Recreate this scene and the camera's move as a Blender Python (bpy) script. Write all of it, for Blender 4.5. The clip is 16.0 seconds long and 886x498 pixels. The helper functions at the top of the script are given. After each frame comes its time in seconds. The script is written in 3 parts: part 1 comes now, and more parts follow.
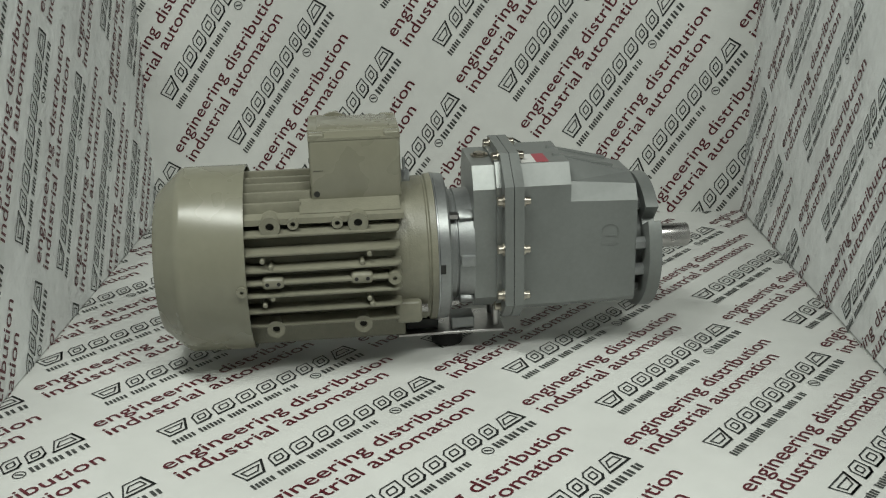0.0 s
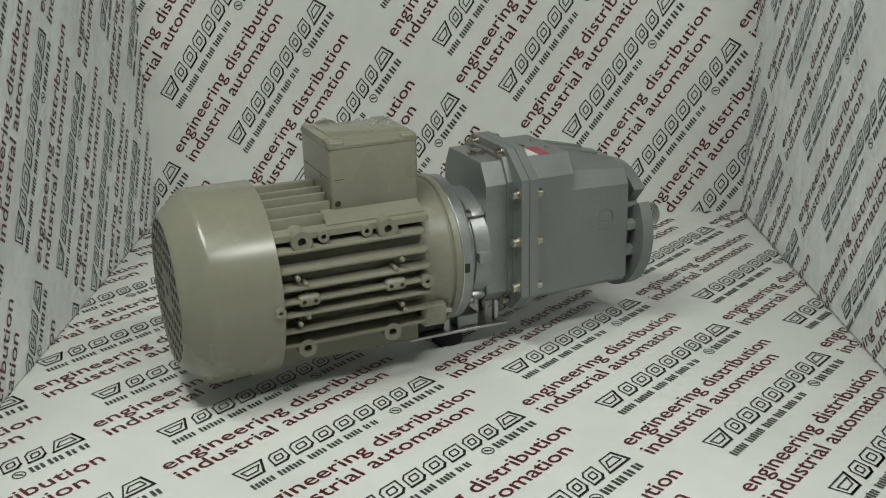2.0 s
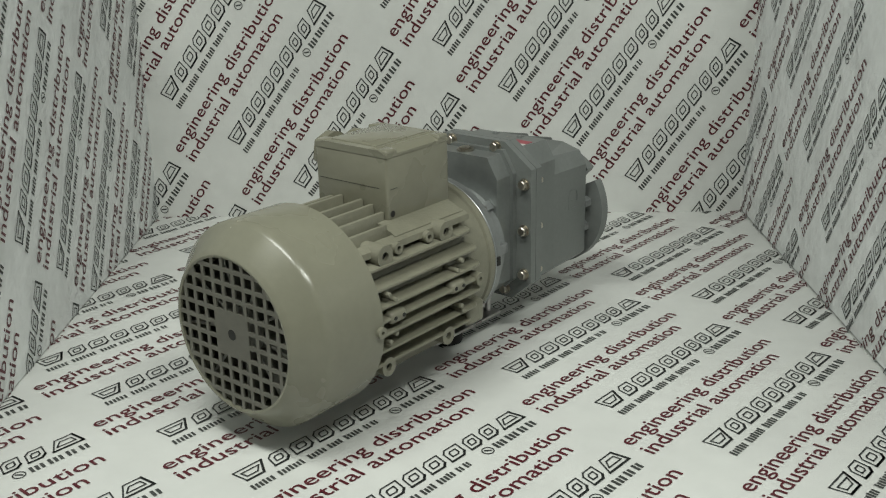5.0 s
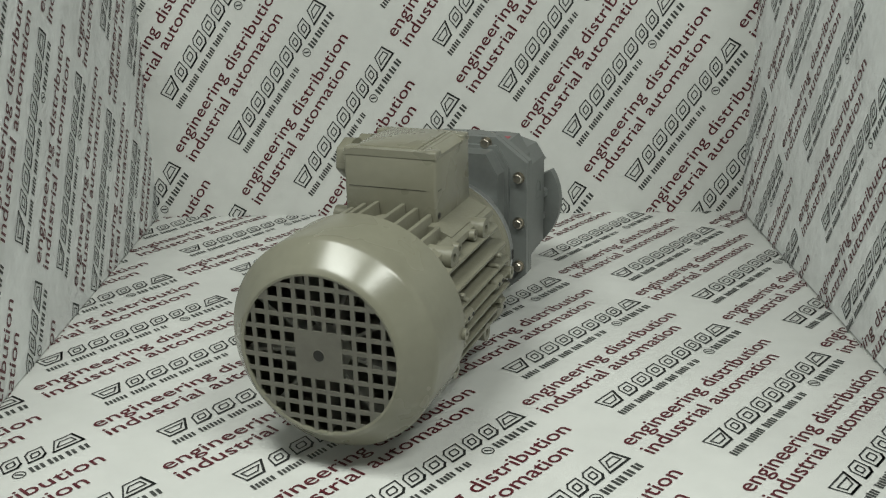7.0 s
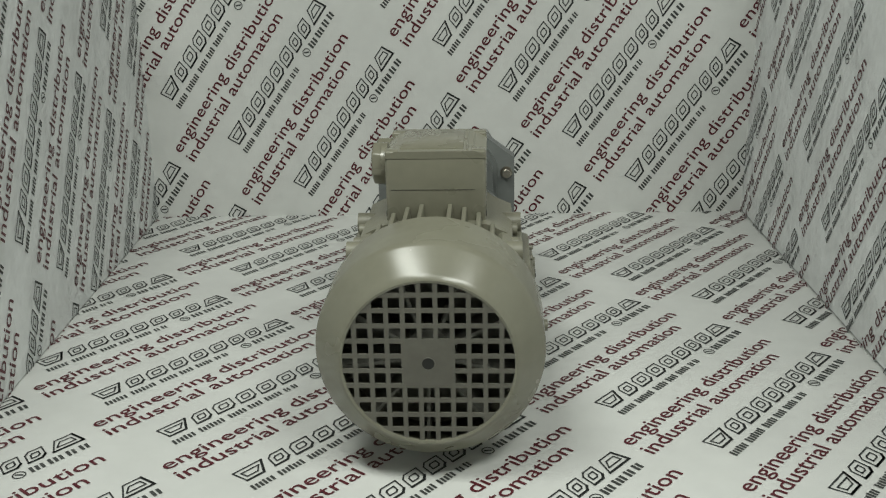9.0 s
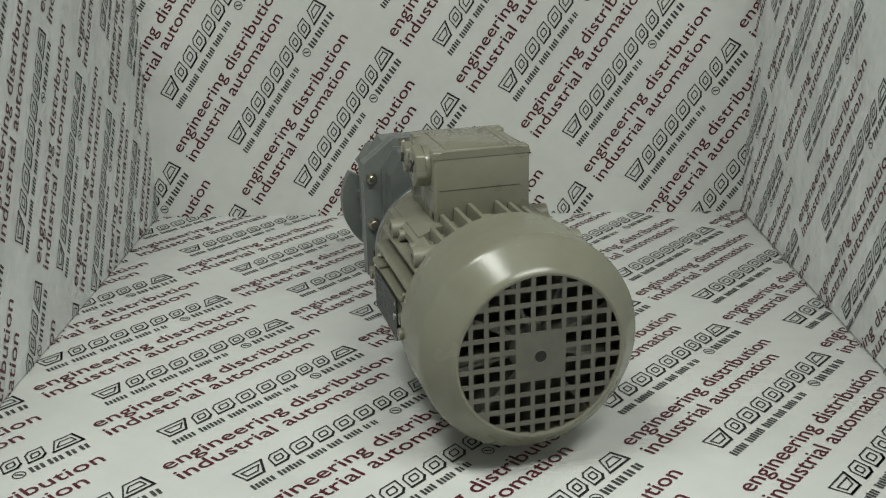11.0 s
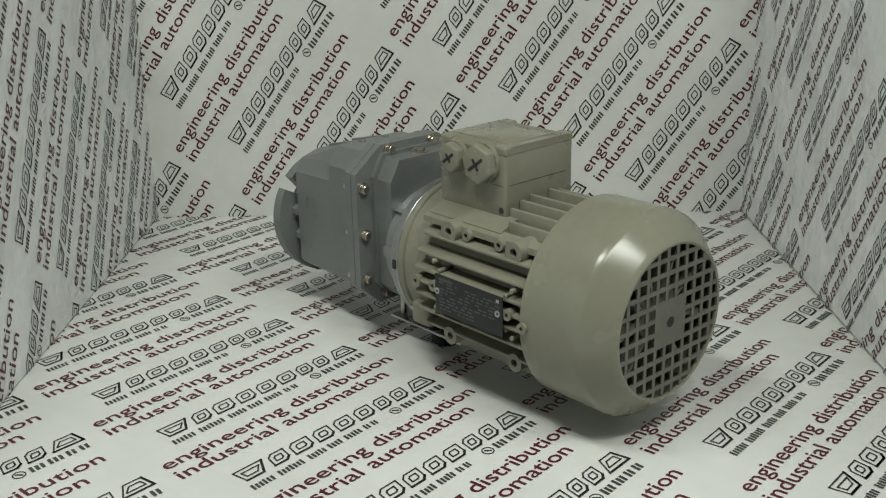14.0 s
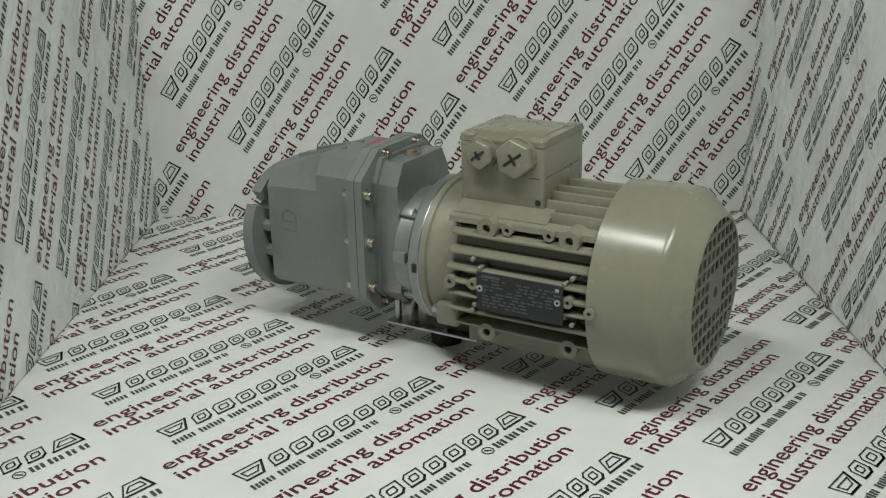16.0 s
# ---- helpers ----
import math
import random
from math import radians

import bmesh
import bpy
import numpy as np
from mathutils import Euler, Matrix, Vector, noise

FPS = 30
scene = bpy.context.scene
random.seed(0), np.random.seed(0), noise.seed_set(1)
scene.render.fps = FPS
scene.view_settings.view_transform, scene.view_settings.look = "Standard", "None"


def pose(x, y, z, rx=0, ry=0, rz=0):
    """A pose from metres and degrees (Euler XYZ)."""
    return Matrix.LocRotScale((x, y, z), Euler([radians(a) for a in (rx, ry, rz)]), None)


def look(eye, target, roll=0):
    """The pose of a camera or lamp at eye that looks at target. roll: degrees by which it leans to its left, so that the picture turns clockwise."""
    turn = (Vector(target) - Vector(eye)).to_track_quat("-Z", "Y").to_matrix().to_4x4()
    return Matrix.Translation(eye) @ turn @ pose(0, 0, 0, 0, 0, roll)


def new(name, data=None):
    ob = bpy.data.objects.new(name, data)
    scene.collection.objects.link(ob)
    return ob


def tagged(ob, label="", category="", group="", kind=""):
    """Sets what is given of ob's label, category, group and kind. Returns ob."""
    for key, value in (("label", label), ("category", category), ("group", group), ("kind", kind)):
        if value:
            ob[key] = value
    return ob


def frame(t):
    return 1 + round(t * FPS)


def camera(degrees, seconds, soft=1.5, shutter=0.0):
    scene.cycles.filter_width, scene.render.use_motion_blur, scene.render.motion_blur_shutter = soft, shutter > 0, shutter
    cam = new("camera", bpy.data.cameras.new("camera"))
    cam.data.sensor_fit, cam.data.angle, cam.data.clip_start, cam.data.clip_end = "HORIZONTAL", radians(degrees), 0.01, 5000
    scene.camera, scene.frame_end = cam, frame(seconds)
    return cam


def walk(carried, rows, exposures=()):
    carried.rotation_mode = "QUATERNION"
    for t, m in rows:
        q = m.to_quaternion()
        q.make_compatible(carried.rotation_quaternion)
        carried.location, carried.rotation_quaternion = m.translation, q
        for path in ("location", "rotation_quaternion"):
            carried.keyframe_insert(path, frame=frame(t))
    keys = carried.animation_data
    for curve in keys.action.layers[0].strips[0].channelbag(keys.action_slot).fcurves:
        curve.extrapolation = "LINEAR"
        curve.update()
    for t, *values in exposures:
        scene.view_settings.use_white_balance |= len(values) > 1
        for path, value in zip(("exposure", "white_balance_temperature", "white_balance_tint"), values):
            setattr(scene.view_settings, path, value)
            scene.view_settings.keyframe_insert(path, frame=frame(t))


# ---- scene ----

# ---- camera: fixed on its stand ----
cam = camera(45.4, 16.0, soft=1.15)
VIEW = pose(0, 0, 0.35, 90 - 19.30, 0, 0) @ pose(0, 0, 0, 0, 0, -1.306)
walk(cam, [(0.0, VIEW), (16.0, VIEW)], exposures=[
    (0.0, 0.01, 6500, 10), (2.5, 0.0, 6500, 10), (4.0, 0.05, 6500, 10), (6.5, 0.10, 6500, 10), (8.0, 0.08, 6500, 10), (9.0, -0.04, 6500, 10),
    (11.5, -0.07, 6500, 10), (12.3, -0.09, 6500, 10), (13.0, -0.02, 6500, 10), (14.0, 0.05, 6500, 10), (15.0, 0.08, 6500, 10), (16.0, 0.08, 6500, 10)])

# ---- light: two ceiling lamps over the booth, in a dim room ----
world = bpy.data.worlds.new("room_air")
scene.world = world
world.use_nodes = True
world.node_tree.nodes["Background"].inputs[0].default_value = (0.80, 0.88, 0.86, 1)
world.node_tree.nodes["Background"].inputs[1].default_value = 0.02


def ceiling_lamp(x, y, z, sx, sy, watts, target):
    data = bpy.data.lights.new("ceiling_lamp", "AREA")
    data.shape, data.size, data.size_y = "RECTANGLE", sx, sy
    data.energy, data.color = watts, (0.957, 1.0, 0.925)
    ob = new("ceiling_lamp", data)
    ob.matrix_world = look((x, y, z), target)
    return ob


ceiling_lamp(-0.26, 0.38, 1.00, 0.52, 0.15, 6.1, (-0.18, 0.46, 0))
ceiling_lamp(0.38, 0.14, 1.00, 0.52, 0.15, 6.05, (0.25, 0.40, 0))


# ---- materials ----
def material(name, color, rough=0.5, metal=0.0, grain=0.08, grain_size=60.0, bump=0.1, bump_size=400.0, stain=0.12, stain_size=6.0, coat=0.0, relief_detail=2, relief_depth=0.001):
    """Principled surface with fine grain, broad stains and a fine relief; sizes are counts per metre."""
    m = bpy.data.materials.new(name)
    m.use_nodes = True
    t = m.node_tree
    b = t.nodes["Principled BSDF"]
    where = t.nodes.new("ShaderNodeTexCoord")

    def noisy(scale, detail):
        n = t.nodes.new("ShaderNodeTexNoise")
        n.inputs["Scale"].default_value, n.inputs["Detail"].default_value = scale, detail
        t.links.new(where.outputs["Object"], n.inputs["Vector"])
        return n

    def spread(node, low, high):
        r = t.nodes.new("ShaderNodeMapRange")
        r.inputs["From Min"].default_value, r.inputs["From Max"].default_value = 0.3, 0.7
        r.inputs["To Min"].default_value, r.inputs["To Max"].default_value = low, high
        t.links.new(node.outputs["Fac"], r.inputs["Value"])
        return r

    fine, broad = noisy(grain_size, 4), noisy(stain_size, 3)
    a, c = spread(fine, 1 - grain, 1 + grain), spread(broad, 1 - stain, 1 + stain * 0.5)
    mul = t.nodes.new("ShaderNodeMath")
    mul.operation = "MULTIPLY"
    t.links.new(a.outputs[0], mul.inputs[0])
    t.links.new(c.outputs[0], mul.inputs[1])
    tint = t.nodes.new("ShaderNodeVectorMath")
    tint.operation = "SCALE"
    tint.inputs[0].default_value = color
    t.links.new(mul.outputs[0], tint.inputs["Scale"])
    t.links.new(tint.outputs[0], b.inputs["Base Color"])
    rr = spread(broad, rough * 0.85, min(1, rough * 1.2))
    t.links.new(rr.outputs[0], b.inputs["Roughness"])
    b.inputs["Metallic"].default_value = metal
    b.inputs["Coat Weight"].default_value = coat
    if bump:
        relief = t.nodes.new("ShaderNodeBump")
        relief.inputs["Strength"].default_value, relief.inputs["Distance"].default_value = bump, relief_depth
        t.links.new(noisy(bump_size, relief_detail).outputs["Fac"], relief.inputs["Height"])
        t.links.new(relief.outputs[0], b.inputs["Normal"])
    return m


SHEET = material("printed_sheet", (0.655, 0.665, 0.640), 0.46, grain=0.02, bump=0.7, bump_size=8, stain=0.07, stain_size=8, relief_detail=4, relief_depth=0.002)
# cooler side sheets, their colour lifted to stand in for light missing there
CREASED_BRIGHT = material("brightened_creased_sheet", (0.800, 0.822, 0.812), 0.40, grain=0.05, grain_size=90, bump=1.0, bump_size=16, stain=0.10, stain_size=14, relief_detail=6, relief_depth=0.007)
RED_INK = material("red_ink", (0.095, 0.014, 0.021), 0.45, grain=0.15, grain_size=300, bump=0)
BLACK_INK = material("black_ink", (0.03, 0.033, 0.032), 0.45, grain=0.15, grain_size=300, bump=0)
GREY_INK = material("grey_ink", (0.05, 0.053, 0.05), 0.5, grain=0.15, grain_size=300, bump=0)
ROOM = material("room_plaster", (0.23, 0.23, 0.22), 0.8, stain_size=1.5)
BEIGE = material("beige_paint", (0.216, 0.212, 0.161), 0.25, grain=0.03, grain_size=150, bump=0.03, bump_size=500, stain=0.07, stain_size=18)
BEIGE_CAST = material("beige_painted_casting", (0.212, 0.206, 0.156), 0.37, grain=0.05, grain_size=200, bump=0.25, bump_size=700, stain=0.12, stain_size=25)
BOX_PAINT = material("glossy_beige_paint", (0.216, 0.210, 0.158), 0.27, grain=0.03, grain_size=150, bump=0.06, bump_size=300, stain=0.10, stain_size=25, coat=0.25)
GRILLE = material("darker_beige_paint", (0.138, 0.134, 0.110), 0.45, grain=0.06, grain_size=200, bump=0.05, bump_size=500, stain=0.15, stain_size=20)
GREY_CAST = material("silver_painted_casting", (0.196, 0.209, 0.201), 0.42, metal=0.28, grain=0.035, grain_size=300, bump=0.035, bump_size=900, stain=0.1, stain_size=22)
FRONT_CAST = material("bright_silver_casting", (0.270, 0.285, 0.276), 0.36, metal=0.60, grain=0.04, grain_size=300, bump=0.02, bump_size=500, stain=0.14, stain_size=30)
METAL = material("machined_aluminium", (0.46, 0.48, 0.49), 0.32, metal=0.85, grain=0.06, grain_size=250, bump=0.08, bump_size=600, stain=0.15, stain_size=40)
STEEL = material("ground_steel", (0.45, 0.44, 0.43), 0.28, metal=1.0, grain=0.06, grain_size=300, bump=0.05, stain=0.15, stain_size=40)
DULL = material("dull_cast_aluminium", (0.29, 0.303, 0.300), 0.36, metal=0.60, grain=0.05, grain_size=300, bump=0.12, bump_size=700, stain=0.12, stain_size=30)
ZINC = material("yellow_zinc", (0.52, 0.48, 0.41), 0.34, metal=1.0, grain=0.15, grain_size=400, bump=0.05, stain=0.3, stain_size=80)
DARK = material("dark_plastic", (0.018, 0.020, 0.019), 0.5, grain=0.1, bump=0.1)
# near-black colour that stands in for the shade inside bores, slots and gaps
HOLE = material("hole_shade", (0.02, 0.02, 0.018), 0.7, bump=0)
FAN = material("grey_fan_plastic", (0.26, 0.26, 0.225), 0.55, bump=0.1)
PLATE = material("black_nameplate", (0.016, 0.018, 0.020), 0.42, metal=0.1, grain=0.1, bump=0.05)
PLATE_INK = material("nameplate_lettering", (0.075, 0.078, 0.08), 0.5, bump=0)
RUBBER = material("black_rubber", (0.015, 0.015, 0.015), 0.8, bump=0.2)
WHITE_LABEL = material("white_sticker", (0.62, 0.62, 0.60), 0.4, bump=0)
RED_LABEL = material("red_sticker", (0.34, 0.05, 0.07), 0.4, bump=0)


# ---- mesh helpers ----
def part(name, bm, mat, parent, label="", smooth=True, sharp=32):
    """Links a bmesh as one mesh object under a thing or under a part."""
    me = bpy.data.meshes.new(name)
    bmesh.ops.recalc_face_normals(bm, faces=bm.faces)
    bm.to_mesh(me)
    bm.free()
    me.materials.append(mat)
    if smooth:
        for p in me.polygons:
            p.use_smooth = True
        me.set_sharp_from_angle(angle=radians(sharp))
    ob = new(name, me)
    ob.parent = parent
    if label:
        tagged(ob, label)
    return ob


def share(ob, m, parent=None):
    """Another object on the same mesh."""
    c = new(ob.name.split(".")[0], ob.data)
    c.parent = parent or ob.parent
    c.matrix_basis = m
    return c


def bevelled(bm, width, segments=2, angle=25):
    edges = [e for e in bm.edges if len(e.link_faces) == 2 and e.calc_face_angle(0) > radians(angle)]
    bmesh.ops.bevel(bm, geom=edges, offset=width, segments=segments, affect="EDGES", profile=0.5, clamp_overlap=True)
    return bm


def block(bm, x0, x1, y0, y1, z0, z1):
    m = Matrix.LocRotScale(((x0 + x1) / 2, (y0 + y1) / 2, (z0 + z1) / 2), None, (x1 - x0, y1 - y0, z1 - z0))
    bmesh.ops.create_cube(bm, size=1, matrix=m)
    return bm


AXES = {"x": Matrix.Rotation(radians(90), 4, "Y"), "y": Matrix.Rotation(radians(-90), 4, "X"), "z": Matrix.Identity(4)}


def rod(bm, centre, axis, radius, length, sides=24, radius2=None, turn=0.0):
    """A capped cylinder or cone about its centre."""
    m = Matrix.Translation(centre) @ AXES[axis] @ Matrix.Rotation(radians(turn), 4, "Z")
    bmesh.ops.create_cone(bm, cap_ends=True, segments=sides, radius1=radius, radius2=radius if radius2 is None else radius2, depth=length, matrix=m)
    return bm


def prism(bm, outline, y0, y1):
    """A polygon in x and z, drawn out along y."""
    rings = [[bm.verts.new((x, y, z)) for x, z in outline] for y in (y0, y1)]
    n = len(outline)
    bm.faces.new(rings[0])
    bm.faces.new(rings[1][::-1])
    for k in range(n):
        bm.faces.new((rings[0][k], rings[1][k], rings[1][(k + 1) % n], rings[0][(k + 1) % n]))
    return bm


def lathe(bm, profile, z, closed=True, sides=96, x=0.0):
    """A profile of (radius, y) turned about the line along y at height z."""
    rings = []
    for r, y in profile:
        rings.append([bm.verts.new((x + r * math.cos(2 * math.pi * k / sides), y, z + r * math.sin(2 * math.pi * k / sides))) for k in range(sides)])
    pairs = list(zip(rings, rings[1:])) + ([(rings[-1], rings[0])] if closed else [])
    for a, b in pairs:
        for k in range(sides):
            bm.faces.new((a[k], a[(k + 1) % sides], b[(k + 1) % sides], b[k]))
    return bm


def tube(bm, centre, axis, outer, inner, length, sides=24):
    """A ring with a bore."""
    m = Matrix.Translation(centre) @ AXES[axis]
    rings = []
    for r, h in ((outer, -length / 2), (outer, length / 2), (inner, length / 2), (inner, -length / 2)):
        rings.append([bm.verts.new(m @ Vector((r * math.cos(2 * math.pi * k / sides), r * math.sin(2 * math.pi * k / sides), h))) for k in range(sides)])
    for a, b in zip(rings, rings[1:] + rings[:1]):
        for k in range(sides):
            bm.faces.new((a[k], a[(k + 1) % sides], b[(k + 1) % sides], b[k]))
    return bm


# ---- the booth: a printed floor sheet and three printed panels ----
def frame_of(origin, yaw, lean):
    """The plane of a panel: x to its right, y up, z towards the room."""
    e1 = Matrix.Rotation(radians(yaw), 3, "Z") @ Vector((1, 0, 0))
    n = e1.cross(Vector((0, 0, 1)))
    e2 = Vector((0, 0, 1)) * math.cos(radians(lean)) - n * math.sin(radians(lean))
    e3 = e1.cross(e2)
    m = Matrix((e1, e2, e3)).transposed().to_4x4()
    m.translation = origin
    return m


BACK = frame_of((0, 1.1155, 0), -2.28, -0.06)
LEFT = frame_of((-0.3189, 0.8, 0), 89.58, -0.59)
RIGHT = frame_of((0.3227, 0.8, 0), -90.51, 0.81)
GROUND = Matrix.Identity(4)


def sheet(name, m, x0, x1, y0, y1, label):
    bm = bmesh.new()
    block(bm, x0, x1, y0, y1, -0.006, 0)
    me_ob = part(name, bm, CREASED_BRIGHT if name in ("wall_left", "wall_right") else SHEET, None, smooth=False)
    me_ob.matrix_basis = m
    return tagged(me_ob, label, "backdrop", kind="structure")


floor = sheet("floor", GROUND, -0.75, 0.75, 0.12, 1.25, "white floor sheet printed with slanted red and black advertising lines")
wall_back = sheet("wall_back", BACK, -0.45, 0.45, 0.0, 0.37, "white back panel printed with slanted red and black advertising lines")
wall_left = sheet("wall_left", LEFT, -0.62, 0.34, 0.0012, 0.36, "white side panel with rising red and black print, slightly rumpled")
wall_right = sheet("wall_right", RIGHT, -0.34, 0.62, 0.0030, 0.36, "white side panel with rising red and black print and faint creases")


def words(text, length, height, weight=0.0):
    """A line of print as a flat mesh that starts at the origin, with the given length and x-height."""
    cu = bpy.data.curves.new("line_of_print", "FONT")
    cu.body, cu.size, cu.offset, cu.resolution_u = text, 1.0, weight, 3
    ob = new("line_of_print", cu)
    me = bpy.data.meshes.new_from_object(ob.evaluated_get(bpy.context.evaluated_depsgraph_get()))
    bpy.data.objects.remove(ob)
    xs = [v.co.x for v in me.vertices]
    low, wide = min(xs), max(xs) - min(xs)
    for v in me.vertices:
        v.co = ((v.co.x - low) * length / wide, v.co.y * height / 0.52, 0)
    return me


def flat(shapes):
    """Flat polygons as one mesh."""
    bm = bmesh.new()
    for pts in shapes:
        bm.faces.new([bm.verts.new((x, y, 0)) for x, y in pts])
    bmesh.ops.recalc_face_normals(bm, faces=bm.faces)
    me = bpy.data.meshes.new("print")
    bm.to_mesh(me)
    bm.free()
    return me


def band(points, width, close=False):
    """Quads of even width along a line of points."""
    out = []
    ends = list(zip(points, points[1:] + (points[:1] if close else [])))
    for (x0, y0), (x1, y1) in ends[: len(points) if close else len(points) - 1]:
        d = math.hypot(x1 - x0, y1 - y0)
        ux, uy = (x1 - x0) / d, (y1 - y0) / d
        px, py, o = -uy * width / 2, ux * width / 2, width * 0.45
        out.append([(x0 - ux * o + px, y0 - uy * o + py), (x0 - ux * o - px, y0 - uy * o - py), (x1 + ux * o - px, y1 + uy * o - py), (x1 + ux * o + px, y1 + uy * o + py)])
    return out


def mark_shapes():
    """The black mark: nine hollow plates, each a fine outline with a heavier lower edge round a smaller one, no letters."""
    shapes = []
    widths = [0.0272, 0.0178, 0.0205, 0.0188, 0.0192, 0.0192, 0.0168, 0.0172, 0.0268]
    u, h, lean = 0.0, 0.0132, 0.0034
    for k, w in enumerate(widths):
        e = w - 0.0046
        if w > 0.025:
            # the wide end plates are trapezia, one the other's mirror image
            top, low = (0.0, 0.0046) if k == 0 else (0.0046, 0.0)
            a = [(low, -h), (e - low, -h), (e - top, 0.0), (top, 0.0)]
        else:
            cut = 0.0032
            a = [(0.0, -h), (e - cut, -h), (e, cut - h), (e, 0.0), (cut, 0.0), (0.0, -cut)]
        a = [(u + x + lean * (1 + y / h), y) for x, y in a]
        shapes += band(a, 0.0011, True) + band(a[:3], 0.0018)
        cx, cy = u + e / 2 + lean / 2, -h / 2
        shapes += band([(cx + (x - cx) * (0.62 if w > 0.025 else 0.46), cy + (y - cy) * 0.42) for x, y in a], 0.0011, True)
        u += w + 0.0001
    return flat(shapes)


def small_print_shapes():
    """Rows of plain upright bars in place of the small line under the mark, and the small round sign before its second half."""
    shapes = []

    def row(u, count, pitch, low, high):
        for k in range(count):
            lift = 0.0 if k % 3 else 0.0007
            shapes.extend(band([(u + (k + 0.5) * pitch, low + 0.0006), (u + (k + 0.5) * pitch + 0.0006, high - 0.0006 - 0.0007 + lift)], pitch * 0.60))

    for u, count in ((0.000, 6), (0.0215, 7), (0.0465, 5), (0.0640, 4), (0.0790, 5), (0.0970, 2), (0.1040, 2)):
        row(u, count, 0.0030 if count > 2 else 0.0026, -0.0252, -0.0196)
    for u, count in ((0.1350, 3), (0.1480, 3), (0.1610, 2), (0.1705, 2)):
        row(u, count, 0.0037, -0.0252, -0.0190)
    v = -0.0220
    ring = [(0.1287 + 0.0040 * math.cos(k * math.pi / 8), v + 0.0040 * math.sin(k * math.pi / 8)) for k in range(16)]
    shapes += band(ring, 0.0008, True)
    shapes += band([(0.1274, v + 0.0016), (0.1302, v - 0.0014)], 0.0014)
    return flat(shapes)


PRINT = [
    ("printed_line", words("engineering distribution", 0.2073, 0.0088, 0.005), RED_INK, (0.1943, -0.0060), "dark red printed line"),
    ("printed_line", words("industrial automation", 0.1860, 0.0088, 0.005), RED_INK, (0.1939, -0.0226), "dark red printed line"),
    ("printed_mark", mark_shapes(), BLACK_INK, (0.0, 0.0), "black outlined mark"),
    ("printed_small_line", small_print_shapes(), GREY_INK, (0.0, 0.0), "small dark grey print"),
]
for _, me, mat, _, _ in PRINT:
    me.materials.append(mat)


def local_plane(m, place, normal):
    """A cutting plane given in the world, in the space of a sheet."""
    inv = m.inverted()
    return inv @ Vector(place), (m.to_3x3().transposed() @ Vector(normal)).normalized()


def outward(p):
    return p.translation, -(p.to_3x3() @ Vector((0, 0, 1)))


def column_start(columns, c, j):
    """Where a column of the print begins; beyond the known ones it goes on by the usual step."""
    known = min(columns, key=lambda q: abs(q - j))
    x, y = columns[known]
    return x + (j - known) * c[0], y + (j - known) * c[1]


def print_on(ob, m, columns, a, c, angle, stretch, cuts, box):
    """Prints the repeating lines over a sheet, column by column, cut off where it meets the others."""
    planes = [local_plane(m, *q) for q in cuts]
    for (name, me, mat, (u, v), label) in PRINT:
        corners = [Vector(q) for q in ((min(w.co.x for w in me.vertices), min(w.co.y for w in me.vertices), 0), (max(w.co.x for w in me.vertices), min(w.co.y for w in me.vertices), 0),
                                       (max(w.co.x for w in me.vertices), max(w.co.y for w in me.vertices), 0), (min(w.co.x for w in me.vertices), max(w.co.y for w in me.vertices), 0))]
        for i in range(-14, 15):
            for j in range(-6, 8):
                sx, sy = column_start(columns, c, j)
                px, py = sx + i * a[0], sy + i * a[1]
                q = Matrix.Translation((px, py, 0.0005)) @ Matrix.Rotation(radians(angle), 4, "Z") @ Matrix.Diagonal((stretch, stretch, 1, 1)) @ Matrix.Translation((u, v, 0))
                at = [q @ w for w in corners]
                if all(w.x < box[0] for w in at) or all(w.x > box[1] for w in at) or all(w.y < box[2] for w in at) or all(w.y > box[3] for w in at):
                    continue
                far = [[(w - co).dot(no) for w in at] for co, no in planes]
                if any(min(f) > 0 for f in far):
                    continue
                if all(max(f) <= 0 for f in far):
                    piece = new(name, me)
                    piece.matrix_basis = q
                else:
                    bm = bmesh.new()
                    bm.from_mesh(me)
                    bm.transform(q)
                    for co, no in planes:
                        bmesh.ops.bisect_plane(bm, geom=bm.verts[:] + bm.edges[:] + bm.faces[:], plane_co=co, plane_no=no, clear_outer=True)
                    if not bm.faces:
                        bm.free()
                        continue
                    cut = bpy.data.meshes.new(name)
                    bm.to_mesh(cut)
                    bm.free()
                    cut.materials.append(mat)
                    piece = new(name, cut)
                piece.parent = ob
                tagged(piece, label)


FLOOR_CUT = ((0, 0, 0), (0, 0, -1))


